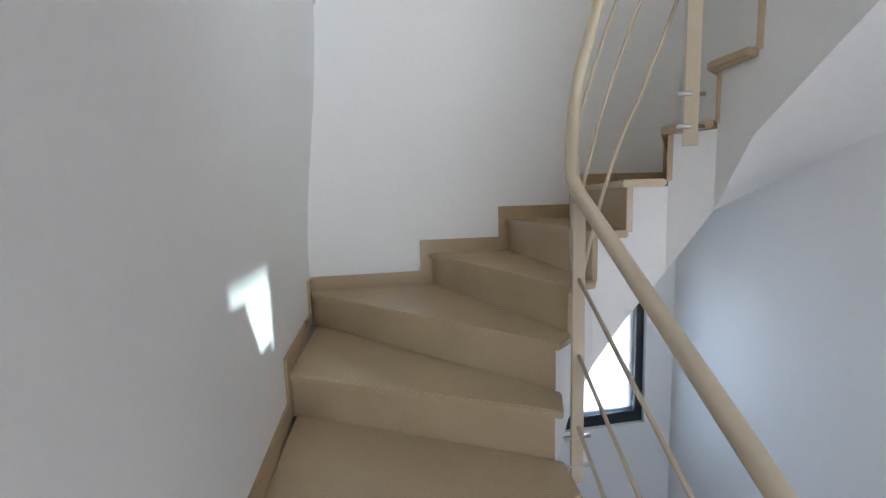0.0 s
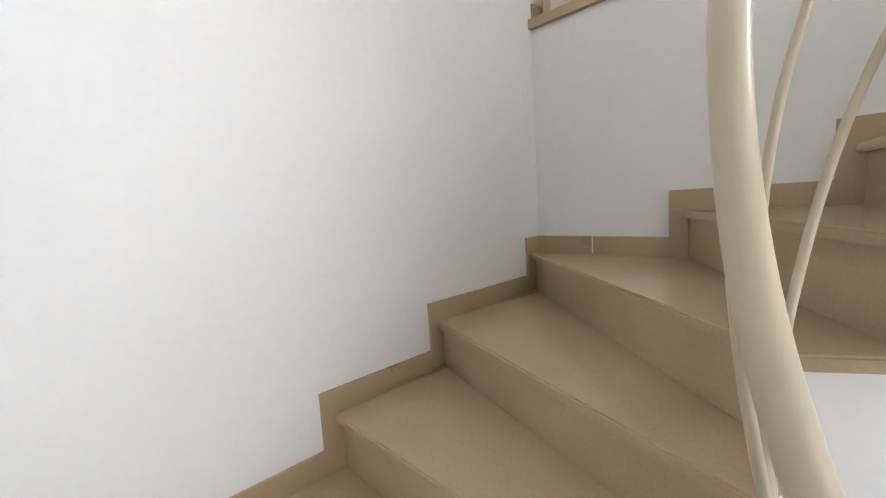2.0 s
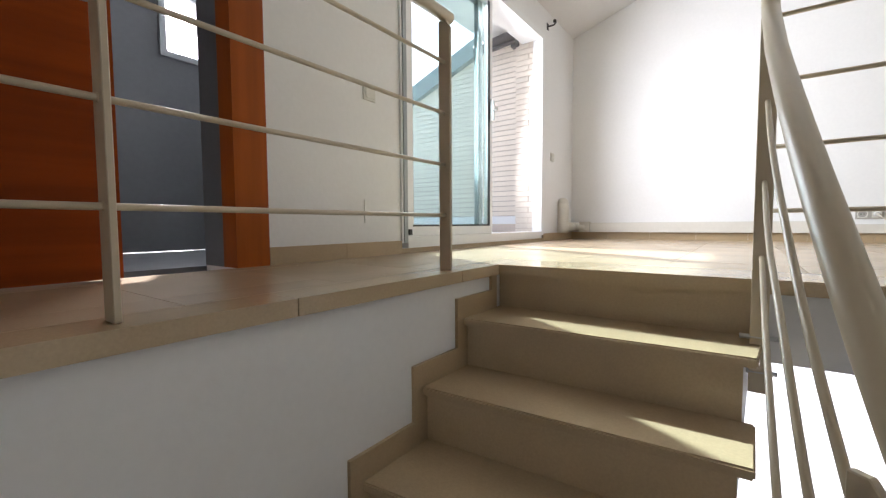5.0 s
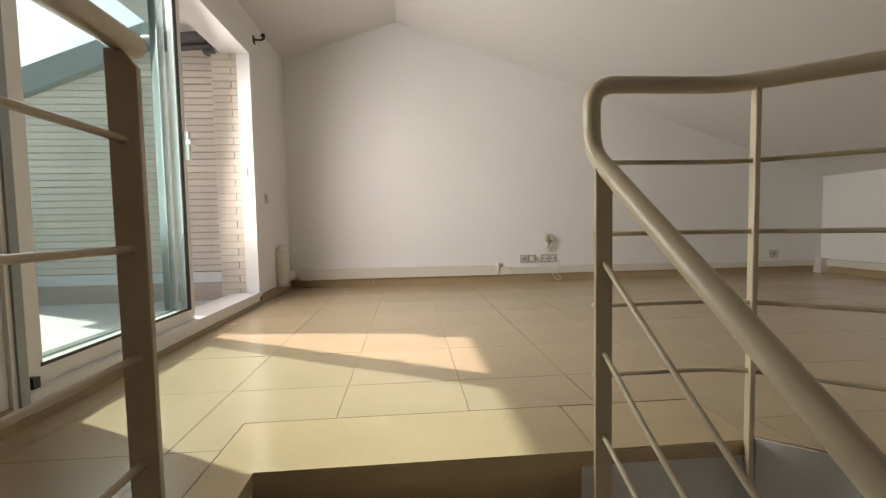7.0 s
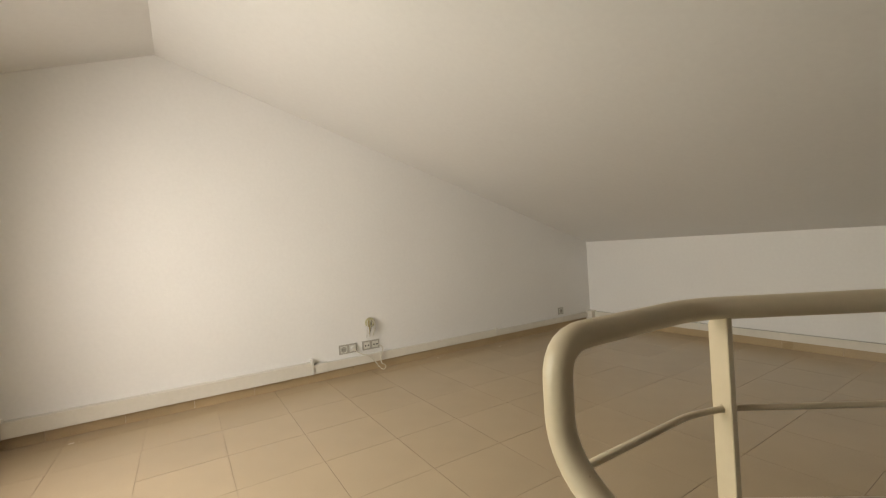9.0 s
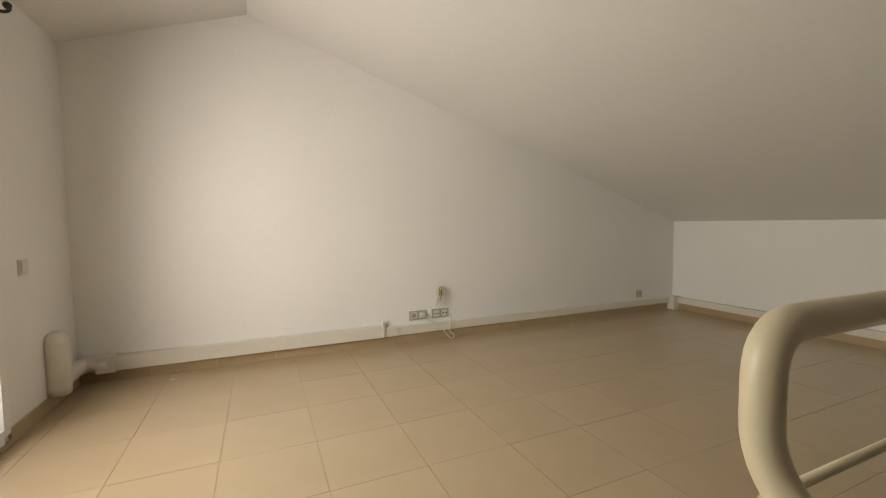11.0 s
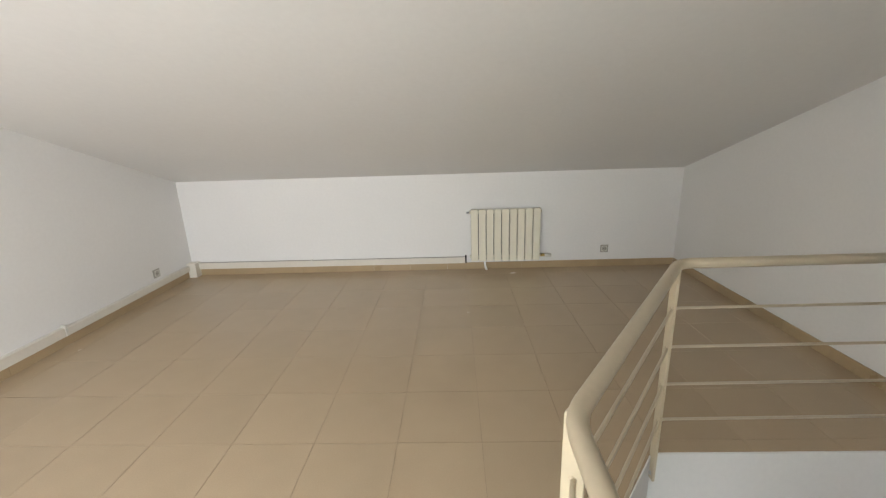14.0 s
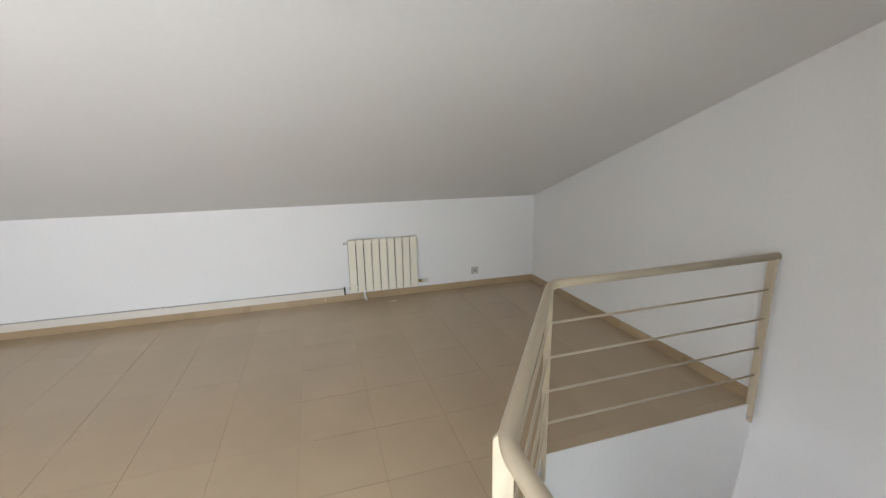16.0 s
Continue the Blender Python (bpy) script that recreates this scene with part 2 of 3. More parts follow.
for b_ in ((WX - 0.25, LW[0] + 0.22, SY - 0.22, SY, BOTTOM, 0), (LW[1], EX + 0.2, SY - 0.22, SY, BOTTOM, 0),
           (LW[0] + 0.22, LW[1], SY - 0.22, SY, BOTTOM, LW[2]), (LW[0] + 0.22, LW[1], SY - 0.22, SY, LW[3], 0)):
    box(bm, *b_)
structure("wall_south", bm, PLASTER, "tall white plastered wall behind the winding stair", "wall")
# west wall, with the terrace opening and the bathroom opening
wt = ceil_z(WX) + 0.03
structure("wall_west", boxes((WX - 0.25, WX, WIN[1], NY, -0.3, wt), (WX - 0.25, WX, WIN[0], WIN[1], WIN[3], wt), (WX - 0.25, WX, WIN[0], WIN[1], -0.3, WIN[2] - 0.03),
                             (WX - 0.25, WX, DOOR[1], WIN[0], -0.3, wt), (WX - 0.25, WX, DOOR[0], DOOR[1], DOOR[3], wt), (WX - 0.25, WX, SY, DOOR[0], -0.3, wt)),
          PLASTER, "white plastered wall with a terrace door and a bathroom door", "wall")
structure("wall_east", boxes((EX, EX + 0.2, SY, NY, -0.3, ceil_z(EX) + 0.05)), PLASTER, "low white knee wall under the sloping ceiling", "wall")
structure("ceiling", slab_xz([(EX + 0.2, ceil_z(EX + 0.2)), (RIDGE_X, RIDGE_Z), (WX - 0.25, ceil_z(WX - 0.25)), (WX - 0.25, ceil_z(WX - 0.25) + 0.25),
                              (RIDGE_X, RIDGE_Z + 0.25), (EX + 0.2, ceil_z(EX + 0.2) + 0.25)], SY - 0.22, NY + 0.22), CEILING, "white plastered ceiling sloping down from a ridge", "ceiling")
# stair shaft below the floor
structure("wall_shaft_west", boxes((-0.2, 0.0, SY, 3.0, BOTTOM, -0.045)), PLASTER, "white plastered wall under the landing", "wall")
blend = [(2.206 + (SE - 2.206) * u * u * (3 - 2 * u), -0.30 - 1.35 * u) for u in (i / 14 for i in range(15))]
structure("wall_shaft_east", slab_xz([(SE, BOTTOM), (SE + 0.2, BOTTOM), (SE + 0.2, -0.262), (2.206, -0.262), *blend], SY, 3.0), PLASTER, "white plastered wall beside the lower stair flight", "wall")
# unseen north wall; its opening is invented for the fill lamp
structure("wall_shaft_north", boxes((-0.2, 0.2, 3.0, 3.2, BOTTOM, -0.27), (2.1, SE + 0.2, 3.0, 3.2, BOTTOM, -0.27), (0.2, 2.1, 3.0, 3.2, BOTTOM, -2.6), (0.2, 2.1, 3.0, 3.2, -0.6, -0.27)), PLASTER, "unseen white plastered wall of the stair hall with an opening added for fill light", "wall")
structure("floor_below", boxes((-0.2, SE + 0.2, SY, 3.0, BOTTOM - 0.2, BOTTOM)), TILE, "beige tiled floor at the foot of the stair", "floor")

# floor slab round the stairwell
WELL = [(0.0, 0.0), (1.33, 0.0), (2.20, -0.70), (2.20, SY)]
structure("floor", prism([(WX - 0.25, NY + 0.1), (WX - 0.25, SY - 0.1), (-0.004, SY - 0.1), (-0.004, 0.046), (1.335, 0.046), (2.205, -0.69), (2.205, SY - 0.1), (EX + 0.1, SY - 0.1), (EX + 0.1, NY + 0.1)], -0.26, -0.042),
          PLASTER, "concrete upper floor with a white edge round the stairwell", "floor")

structure("stairwell_lining", prism([(1.349, 0.0), (2.200, -0.690), (2.200, SY), (2.192, SY), (2.192, -0.697), (1.347, -0.011)], -0.262, -0.003), PLASTER, "white plastered edge of the upper floor round the stairwell", "trim")

# ---- staircase ----
WALL_END = [(0.0, 0.0), (0.0, -0.272), (0.0, -0.518), (0.0, -0.785), (0.0, -1.105), (0.0, -1.565), (0.075, SY), (0.712, SY), (1.168, SY), (1.645, SY),
            (SE, -2.13), (SE, -1.46), (SE, -0.83), (SE, -0.51), (SE, -0.22), (SE, 0.07), (SE, 0.36), (SE, 0.65)]
WELL_END = [(0.90, 0.0), (0.88, -0.235), (0.875, -0.465), (0.875, -0.685), (0.875, -0.895), (0.875, -1.02), (0.945, -1.135), (1.07, -1.16), (1.19, -1.16), (1.29, -1.118),
            (1.36, -1.055), (1.395, -0.945), (1.405, -0.80), (1.405, -0.51), (1.405, -0.22), (1.405, 0.07), (1.405, 0.36), (1.405, 0.65)]
STEPS = 16


def on_line(k, inset, ahead=0.0):
    """The ends of nosing line k, drawn in from the well and moved up the stair."""
    a, b = Vector(WALL_END[k]), Vector(WELL_END[k])
    d = (b - a).normalized()
    n = Vector((-d.y, d.x))
    way = (Vector(WALL_END[k - 1]) + Vector(WELL_END[k - 1]) - a - b) if k else Vector((0, 1))
    n = n if n.dot(way) > 0 else -n
    return a + n * ahead, b - d * inset + n * ahead


def corner_of(k):
    """The corner of the shaft that tread k runs into, if any."""
    return {6: (0.0, SY), 10: (SE, SY)}.get(k)


stair = thing("staircase", "winding staircase of beige polished stone with white sides", "staircase")
stair["kind"] = "structure"
bm = bmesh.new()
DEPTH = lambda k: 0.43 + 0.09 * min(1, max(0, (k - 4) / 2))
soffit = {}


def soffit_vert(p, z):
    key = (round(p.x, 4), round(p.y, 4), round(z, 4))
    if key not in soffit:
        soffit[key] = bm.verts.new(key)
    return soffit[key]


for k in range(1, STEPS + 1):
    (a, b), (d, c_) = on_line(k, 0.035, 0.028), on_line(k - 1, 0.035, 0.028)
    plan = [a, b, c_, d]
    low = [-RISE * k - 0.36, -RISE * k - DEPTH(k), -RISE * (k - 1) - DEPTH(k - 1) if k > 1 else -0.30, -RISE * (k - 1) - 0.36 if k > 1 else -0.30]
    if corner_of(k):
        plan.append(Vector(corner_of(k)))
        low.append(-RISE * (k - 0.5) - 0.36)
    hi = [bm.verts.new((p.x, p.y, -RISE * k - 0.028)) for p in plan]
    lo = [soffit_vert(p, z) for p, z in zip(plan, low)]
    bm.faces.new(hi)
    n = len(plan)
    for i in range(n):
        if not ((i == 0 and k < STEPS) or (i == 2 and k > 1)):
            bm.faces.new((lo[i], lo[(i + 1) % n], hi[(i + 1) % n], hi[i]))
    under = [bm.faces.new((lo[2], lo[1], lo[0])), bm.faces.new((lo[3], lo[2], lo[0]))]
    if n == 5:
        under.append(bm.faces.new((lo[4], lo[3], lo[0])))
    for f in under:
        f.smooth = True
for f in bm.faces:
    if f.smooth and f.normal.z > 0:
        f.normal_flip()
for e in bm.edges:
    if len(e.link_faces) != 2 or e.link_faces[0].smooth != e.link_faces[1].smooth:
        e.smooth = False
bm.normal_update()
part("body", bm, PLASTER, stair, "white plastered stair body with a smooth soffit")
for k in range(1, STEPS + 1):
    (a, b), (d, c_) = on_line(k, 0.0), (on_line(k - 1, 0.0, 0.05)[0], on_line(k - 1, 0.0, 0.024)[1])
    plan = [a, b, c_, d] if not corner_of(k) else [a, b, c_, d, Vector(corner_of(k))]
    part("tread", bevel(prism([tuple(p) for p in plan], -RISE * k - 0.028, -RISE * k), 0.005), STONE, stair)
for k in range(0, STEPS + 1):
    (a, b), (d, c_) = on_line(k, 0.03, 0.022), on_line(k, 0.03, 0.044)
    part("riser", bevel(prism([tuple(p) for p in (a, b, c_, d)], -RISE * (k + 1) - 0.01, -RISE * k - 0.028), 0.002, 1), STONE, stair)

# stepped skirting on the shaft's walls
skirt = structure("baseboard_stair", bmesh.new(), STONE_EDGE, "stepped beige stone skirting along the stair walls", "baseboard")
SK, SKT = 0.078, 0.012


def wall_box(wall, u0, u1, z0, z1, thick=SKT):
    """A board on a wall of the shaft, between two places along it."""
    u0, u1 = min(u0, u1), max(u0, u1)
    if wall == "w":
        return boxes((0.0, thick, u0, u1, z0, z1))
    if wall == "s":
        return boxes((u0, u1, SY, SY + thick, z0, z1))
    return boxes((SE - thick, SE, u0, u1, z0, z1))


def skirting_piece(bm):
    part("skirting_piece", bevel(bm, 0.002, 1), STONE_EDGE, skirt)


for k in range(1, STEPS + 1):
    z = -RISE * k
    wall = "w" if k < 6 else "s" if k < 10 else "e"
    (ax, ay), (bx, by) = WALL_END[k], WALL_END[k - 1]
    lead = 0.042
    if wall == "w":
        u0, u1 = ay - lead, by - lead if k > 1 else by
    elif wall == "s":
        u0, u1 = ax + lead, (bx + lead if k > 6 else 0.0)
    else:
        u0, u1 = ay + lead, (by + lead if k > 10 else SY)
    if k > 1:
        skirting_piece(wall_box(wall, u0, u1, z + 0.0005, z + SK))
    else:
        skirting_piece(wall_box(wall, u0, u1 - 0.022, z + 0.0005, z + SK))
    if k == 6:
        skirting_piece(wall_box("w", SY + SKT, -1.923, z + 0.0005, z + SK))
        skirting_piece(wall_box("w", -1.915, WALL_END[5][1] - lead, z + 0.0005, z + SK))
        part("filler", wall_box("w", -1.9235, -1.9145, z + 0.001, z + SK - 0.001, 0.010), PLASTER, skirt, "white joint filler")
    if k == 10:
        skirting_piece(wall_box("s", WALL_END[9][0] + lead, SE - SKT, z + 0.0005, z + SK))
    back = {"w": (u0, u0 + lead + 0.025), "s": (u0, u0 - lead - 0.025), "e": (u0, u0 - lead - 0.025)}[wall]
    skirting_piece(wall_box(wall, back[0], back[1], z - RISE + 0.0005, z))
skirting_piece(wall_box("w", -0.065, -0.022, -RISE + SK, -0.042))

# ---- edge stones of the upper floor ----
edge = structure("trim_floor_edge", bmesh.new(), STONE, "beige stone edge pieces round the stairwell", "trim")
for y0, y1 in ((SY, -1.62), (-1.617, -0.98), (-0.977, -0.30), (-0.297, 0.247)):
    part("edge_stone", bevel(boxes((-0.10, 0.022, y0, min(y1, -0.0225), -0.042, 0.0)), 0.005), STONE, edge)
part("edge_stone", bevel(boxes((-0.10, 0.888, -0.022, 0.247, -0.042, 0.0)), 0.005), STONE, edge)
part("edge_stone", bevel(prism([(0.891, -0.022), (1.325, -0.022), (1.345, 0.0), (1.345, 0.247), (0.891, 0.247)], -0.042, 0.0), 0.004), STONE, edge)

# ---- guard rails ----
RAIL_R, BAR_R = 0.0215, 0.0065
BARS = (0.745, 0.565, 0.382, 0.20)


def flat_post(x, y, z0, z1, turn, wide=0.05, thin=0.012):
    """An upright flat bar with a slanted head, its broad side along the turn (degrees)."""
    bm = bmesh.new()
    w, t = wide / 2, thin / 2
    outline = [(-w, z0), (w, z0), (w, z1 - 0.03), (w - 0.022, z1), (-w, z1)]
    lo, hi = [[bm.verts.new((u, v, z)) for u, z in outline] for v in (-t, t)]
    bm.faces.new(lo[::-1])
    bm.faces.new(hi)
    for i in range(5):
        bm.faces.new((lo[i], lo[(i + 1) % 5], hi[(i + 1) % 5], hi[i]))
    bmesh.ops.recalc_face_normals(bm, faces=bm.faces)
    bevel(bm, 0.0015, 1)
    bm.transform(pose(x, y, 0, 0, 0, turn))
    return bm


def joint_ball(x, y, z, r=0.011):
    bm = bmesh.new()
    bmesh.ops.create_uvsphere(bm, u_segments=10, v_segments=6, radius=r)
    bmesh.ops.translate(bm, verts=bm.verts, vec=(x, y, z))
    for f in bm.faces:
        f.smooth = True
    return bm


# guard along the landing
landing_rail = thing("landing_guard_rail", "cream painted steel guard rail along the landing edge", "railing")
LX = -0.045
part("handrail", tube(rounded([(LX, -2.17, 0.86), (LX, -2.15, 0.908), (LX, -0.275, 0.908)], 0.03), RAIL_R, 14), RAIL, landing_rail)
for y in (-2.14, -1.302, -0.305):
    post = part("post", flat_post(LX, y, 0.0, 0.892, 0), RAIL, landing_rail)
    for z in BARS:
        part("stub", joint_ball(LX, y, z), RAIL, post)
for z in BARS:
    part("bar", tube([(LX, -2.14, z), (LX, -0.305, z)], BAR_R, 8), RAIL, landing_rail)

# guard round the stairwell
well_rail = thing("stair_guard_rail", "cream painted steel guard rail winding round the stairwell", "railing")
NWC, BEND, QC, END = (0.882, -0.012), (1.241, -0.018), (2.176, -0.70), (2.185, -2.185)
POST_2 = (1.297, -0.043)
for x, y, turn, z0 in ((*POST_2, 62, -0.115), (QC[0] - 0.01, QC[1] + 0.01, 0, -0.115), (END[0], END[1] + 0.03, 0, -0.115)):
    post = part("post", flat_post(x, y, z0, 0.935, turn), RAIL, well_rail)
    for z in BARS:
        part("stub", joint_ball(x, y, z), RAIL, post)
    part("bolt", joint_ball(x, y, -0.085, 0.014), STEEL, post)
for z in BARS:
    part("bar", tube(rounded([(NWC[0], NWC[1] - 0.005, z), (BEND[0] - 0.03, BEND[1], z), (*POST_2, z), (QC[0], QC[1], z), (*END, z)], 0.03, 3), BAR_R, 8), RAIL, well_rail)

# handrail that climbs round the inner side of the stair
KINK = (1.333, -0.99, -1.296)     # head of the lower post, where the straight flight's rail begins to wind
straight = [(KINK[0] + 0.056 * d, KINK[1] + d, KINK[2] - 0.662 * d) for d in (1.64, 1.2, 0.8, 0.4, 0.0)]
wind = [KINK, (1.33, -1.03, -1.225), (1.27, -1.121, -0.976), (1.184, -1.17, -0.731), (1.103, -1.181, -0.49), (1.027, -1.148, -0.261), (0.968, -1.025, -0.047),
        (0.928, -0.836, 0.158), (0.903, -0.598, 0.356), (0.887, -0.336, 0.55)]
sweep = [Vector(p) for p in straight[:-1]] + spline(wind, 8)
sweep += rounded([wind[-1], (*NWC, 0.775), (*NWC, 0.940), (*BEND, 0.940), (*QC, 0.940), (*END, 0.944)], 0.06, 7)[1:]
part("handrail", tube(sweep, RAIL_R, 16), RAIL, well_rail)
# the three bars under it: the first follows the rail, the lower two take a tighter turn
part("bar", tube(spline([(x, y, z - drop) for (x, y, z), drop in zip(wind + [(NWC[0], -0.075, 0.73)], (0.26, 0.24, 0.15, 0.16, 0.19, 0.20, 0.20, 0.21, 0.22, 0.225, 0.23))], 5), BAR_R, 8), RAIL, well_rail)
part("bar", tube(spline([(1.335, -0.99, -1.80), (1.277, -1.092, -1.404), (1.212, -1.125, -1.167), (1.122, -1.155, -0.925), (1.028, -1.138, -0.659), (0.958, -1.062, -0.411),
                         (0.92, -0.874, -0.208), (0.898, -0.633, -0.02), (0.885, -0.34, 0.13), (NWC[0], -0.075, 0.28)], 5), BAR_R, 8), RAIL, well_rail)
part("bar", tube(spline([(1.335, -0.99, -2.045), (1.279, -1.075, -1.668), (1.213, -1.10, -1.42), (1.111, -1.138, -1.169), (1.016, -1.125, -0.939), (0.945, -1.07, -0.687),
                         (0.908, -0.96, -0.45), (0.891, -0.726, -0.238), (0.883, -0.40, -0.06), (NWC[0], -0.075, 0.07)], 5), BAR_R, 8), RAIL, well_rail)
for drop in (0.26, 0.505, 0.745):
    part("bar", tube([(x, y, z - drop) for x, y, z in straight], BAR_R, 8), RAIL, well_rail)
for x, y, z0, z1, turn in ((NWC[0], -0.075, -0.32, 0.725, 0), (0.948, -0.992, -1.165, -0.08, -40), (1.335, -0.975, -2.25, -1.315, 0), (1.405, 0.36, -3.2, -2.19, 0)):
    post = part("post", flat_post(x, y, z0, z1, turn, 0.042), RAIL, well_rail)
    for dz in (0.06, 0.16):
        part("bolt", tube([(x - 0.045, y, z0 + dz), (x + 0.045, y, z0 + dz)], 0.007, 8), STEEL, post)

# ---- terrace door ----
Y0, Y1, Z0, Z1 = WIN
door = structure("window_1", boxes((WX - 0.20, WX + 0.012, Y0, Y0 + 0.055, Z0, Z1), (WX - 0.085, WX + 0.012, Y1 - 0.055, Y1, Z0, Z1),
                                   (WX - 0.20, WX + 0.012, Y0 + 0.055, Y1 - 0.055, Z1 - 0.055, Z1), (WX - 0.20, WX + 0.012, Y0 + 0.055, Y1 - 0.055, Z0 - 0.03, Z0 + 0.035)),
                 WHITE_PVC, "white framed sliding terrace door, half open", "window")


def sash(y0, y1, x, mat, seal):
    z0, z1 = Z0 + 0.036, Z1 - 0.056
    s = part("sash", bevel(boxes((x - 0.02, x + 0.02, y0, y0 + 0.06, z0, z1), (x - 0.02, x + 0.02, y1 - 0.06, y1, z0, z1),
                                 (x - 0.02, x + 0.02, y0 + 0.06, y1 - 0.06, z1 - 0.06, z1), (x - 0.02, x + 0.02, y0 + 0.06, y1 - 0.06, z0, z0 + 0.07)), 0.004, 1), mat, door)
    g = part("pane", boxes((x - 0.004, x + 0.004, y0 + 0.06, y1 - 0.06, z0 + 0.07, z1 - 0.06)), GLASS, s)
    part("gasket", boxes((x + 0.0205, x + 0.026, y1 - 0.075, y1 - 0.045, z0 + 0.06, z1 - 0.05), (x + 0.0205, x + 0.024, y0 + 0.05, y1 - 0.05, z0 + 0.06, z0 + 0.072)), seal, s)
    return s


front = sash(0.36, 1.40, WX - 0.045, WHITE_PVC, DARK)
# outer sash, darkened in its colour as it stands against the light
sash(0.33, 1.36, WX - 0.11, SASH_SHADE, GREY_GASKET)
part("handle", bevel(boxes((WX - 0.024, WX + 0.012, 1.352, 1.376, 0.98, 1.13), (WX + 0.006, WX + 0.03, 1.335, 1.395, 1.06, 1.085)), 0.004, 1), WHITE_PVC, front)
part("latch", boxes((WX - 0.03, WX + 0.014, 0.335, 0.36, 0.105, 0.14)), DARK, door)
part("guide", boxes((WX + 0.0125, WX + 0.02, 0.285, 0.315, Z0, Z1 - 0.06)), GREY_GASKET, door)
part("strike", boxes((WX - 0.045, WX - 0.03, Y1 - 0.0585, Y1 - 0.054, 1.01, 1.07)), GREY_GASKET, door)

# ---- bathroom door ----
d_ = structure("door_1", boxes((WX - 0.09, WX + 0.014, DOOR[1] - 0.004, DOOR[1] + 0.02, 0, DOOR[3]), (WX + 0.001, WX + 0.014, DOOR[1] + 0.02, DOOR[1] + 0.135, 0, DOOR[3] + 0.08),
                               (WX + 0.001, WX + 0.014, DOOR[0] - 0.09, DOOR[1] + 0.02, DOOR[3], DOOR[3] + 0.08)), FRAME_WOOD, "orange-brown wooden door frame with a half open red leaf", "door")
leaf = part("door_leaf", bevel(boxes((WX + 0.016, WX + 0.054, -1.96, -1.085, 0.006, 2.04)), 0.003, 1), RED_WOOD, d_, "dark red wooden door leaf")
part("door_handle", tube([(WX + 0.054, -1.15, 0.845), (WX + 0.064, -1.15, 0.845)], 0.028, 18), STEEL, leaf, "round steel pull")
structure("bathroom_walls", boxes((-2.45, -2.3, -2.1, -0.36, 0, 2.2), (-2.45, -2.3, -0.06, 0.25, 0, 2.2), (-2.45, -2.3, -0.36, -0.06, 0, 1.30), (-2.45, -2.3, -0.36, -0.06, 1.78, 2.2),
                                  (-2.3, WX - 0.25, 0.1, 0.2, 0, 2.2), (-2.3, WX - 0.25, -2.2, -2.1, 0, 2.2)), GREY_TILE, "dark grey tiled bathroom walls", "wall")
structure("bathroom_reveal", boxes((WX - 0.25, WX - 0.092, DOOR[1] - 0.003, DOOR[1] + 0.002, 0, DOOR[3])), GREY_TILE, "grey tiled reveal of the bathroom doorway", "wall")
structure("bathroom_floor", boxes((-2.3, WX - 0.25, -2.1, 0.1, -0.2, -0.004)), GREY_TILE, "grey bathroom floor", "floor")
structure("bathroom_ceiling", boxes((-2.45, WX - 0.25, -2.2, 0.2, 2.2, 2.3)), PLASTER, "white bathroom ceiling", "ceiling")
bw = structure("window_2", boxes((-2.40, -2.285, -0.37, -0.33, 1.29, 1.79), (-2.40, -2.285, -0.09, -0.05, 1.29, 1.79), (-2.40, -2.285, -0.33, -0.09, 1.29, 1.33), (-2.40, -2.285, -0.33, -0.09, 1.75, 1.79)),
               GREY_GASKET, "small grey framed bathroom window", "window")
part("pane", boxes((-2.36, -2.352, -0.33, -0.09, 1.33, 1.75)), FROSTED, bw).visible_shadow = False

# ---- stair window ----
a, b, c0, c1 = LW[0] + 0.22, LW[1], LW[2], LW[3]
sw = structure("window_3", boxes((a, a + 0.055, SY - 0.10, SY - 0.03, c0, c1), (b - 0.055, b, SY - 0.10, SY - 0.03, c0, c1), (a + 0.055, b - 0.055, SY - 0.10, SY - 0.03, c0, c0 + 0.075),
                                 (a + 0.055, b - 0.055, SY - 0.10, SY - 0.03, c1 - 0.055, c1)), BLACK_FRAME, "black framed stair window with frosted glass", "window")
part("pane", boxes((a + 0.055, b - 0.055, SY - 0.07, SY - 0.062, c0 + 0.075, c1 - 0.055)), FROSTED, sw).visible_shadow = False

# ---- baseboards and trunking of the upper room ----
base = structure("baseboard", bmesh.new(), STONE_EDGE, "low beige stone skirting round the upper room", "baseboard")


def base_run(x0, y0, x1, y1, n):
    """Skirting boards in n lengths, thickness to the inside."""
    for i in range(n):
        xa, xb = x0 + (x1 - x0) * i / n, x0 + (x1 - x0) * (i + 1) / n
        ya, yb = y0 + (y1 - y0) * i / n, y0 + (y1 - y0) * (i + 1) / n
        g = 0.0008
        if abs(x1 - x0) > abs(y1 - y0):
            s = -1 if y0 > 0 else 1
            d = (min(xa, xb) + g, max(xa, xb) - g, min(y0, y0 + s * 0.012), max(y0, y0 + s * 0.012), 0.0, 0.075)
        else:
            s = -1 if x0 > 2 else 1
            d = (min(x0, x0 + s * 0.012), max(x0, x0 + s * 0.012), min(ya, yb) + g, max(ya, yb) - g, 0.0, 0.075)
        part("skirting_piece", bevel(boxes(d), 0.002, 1), STONE_EDGE, base)


base_run(WX, NY, EX, NY, 14)
base_run(EX, SY + 0.012, EX, NY - 0.012, 13)
base_run(2.21, SY, EX - 0.012, SY, 7)
base_run(WX, WIN[1] + 0.0, WX, NY - 0.012, 2)
base_run(WX, DOOR[1] + 0.137, WX, WIN[0], 2)
base_run(WX, SY + 0.012, WX, -1.97, 1)
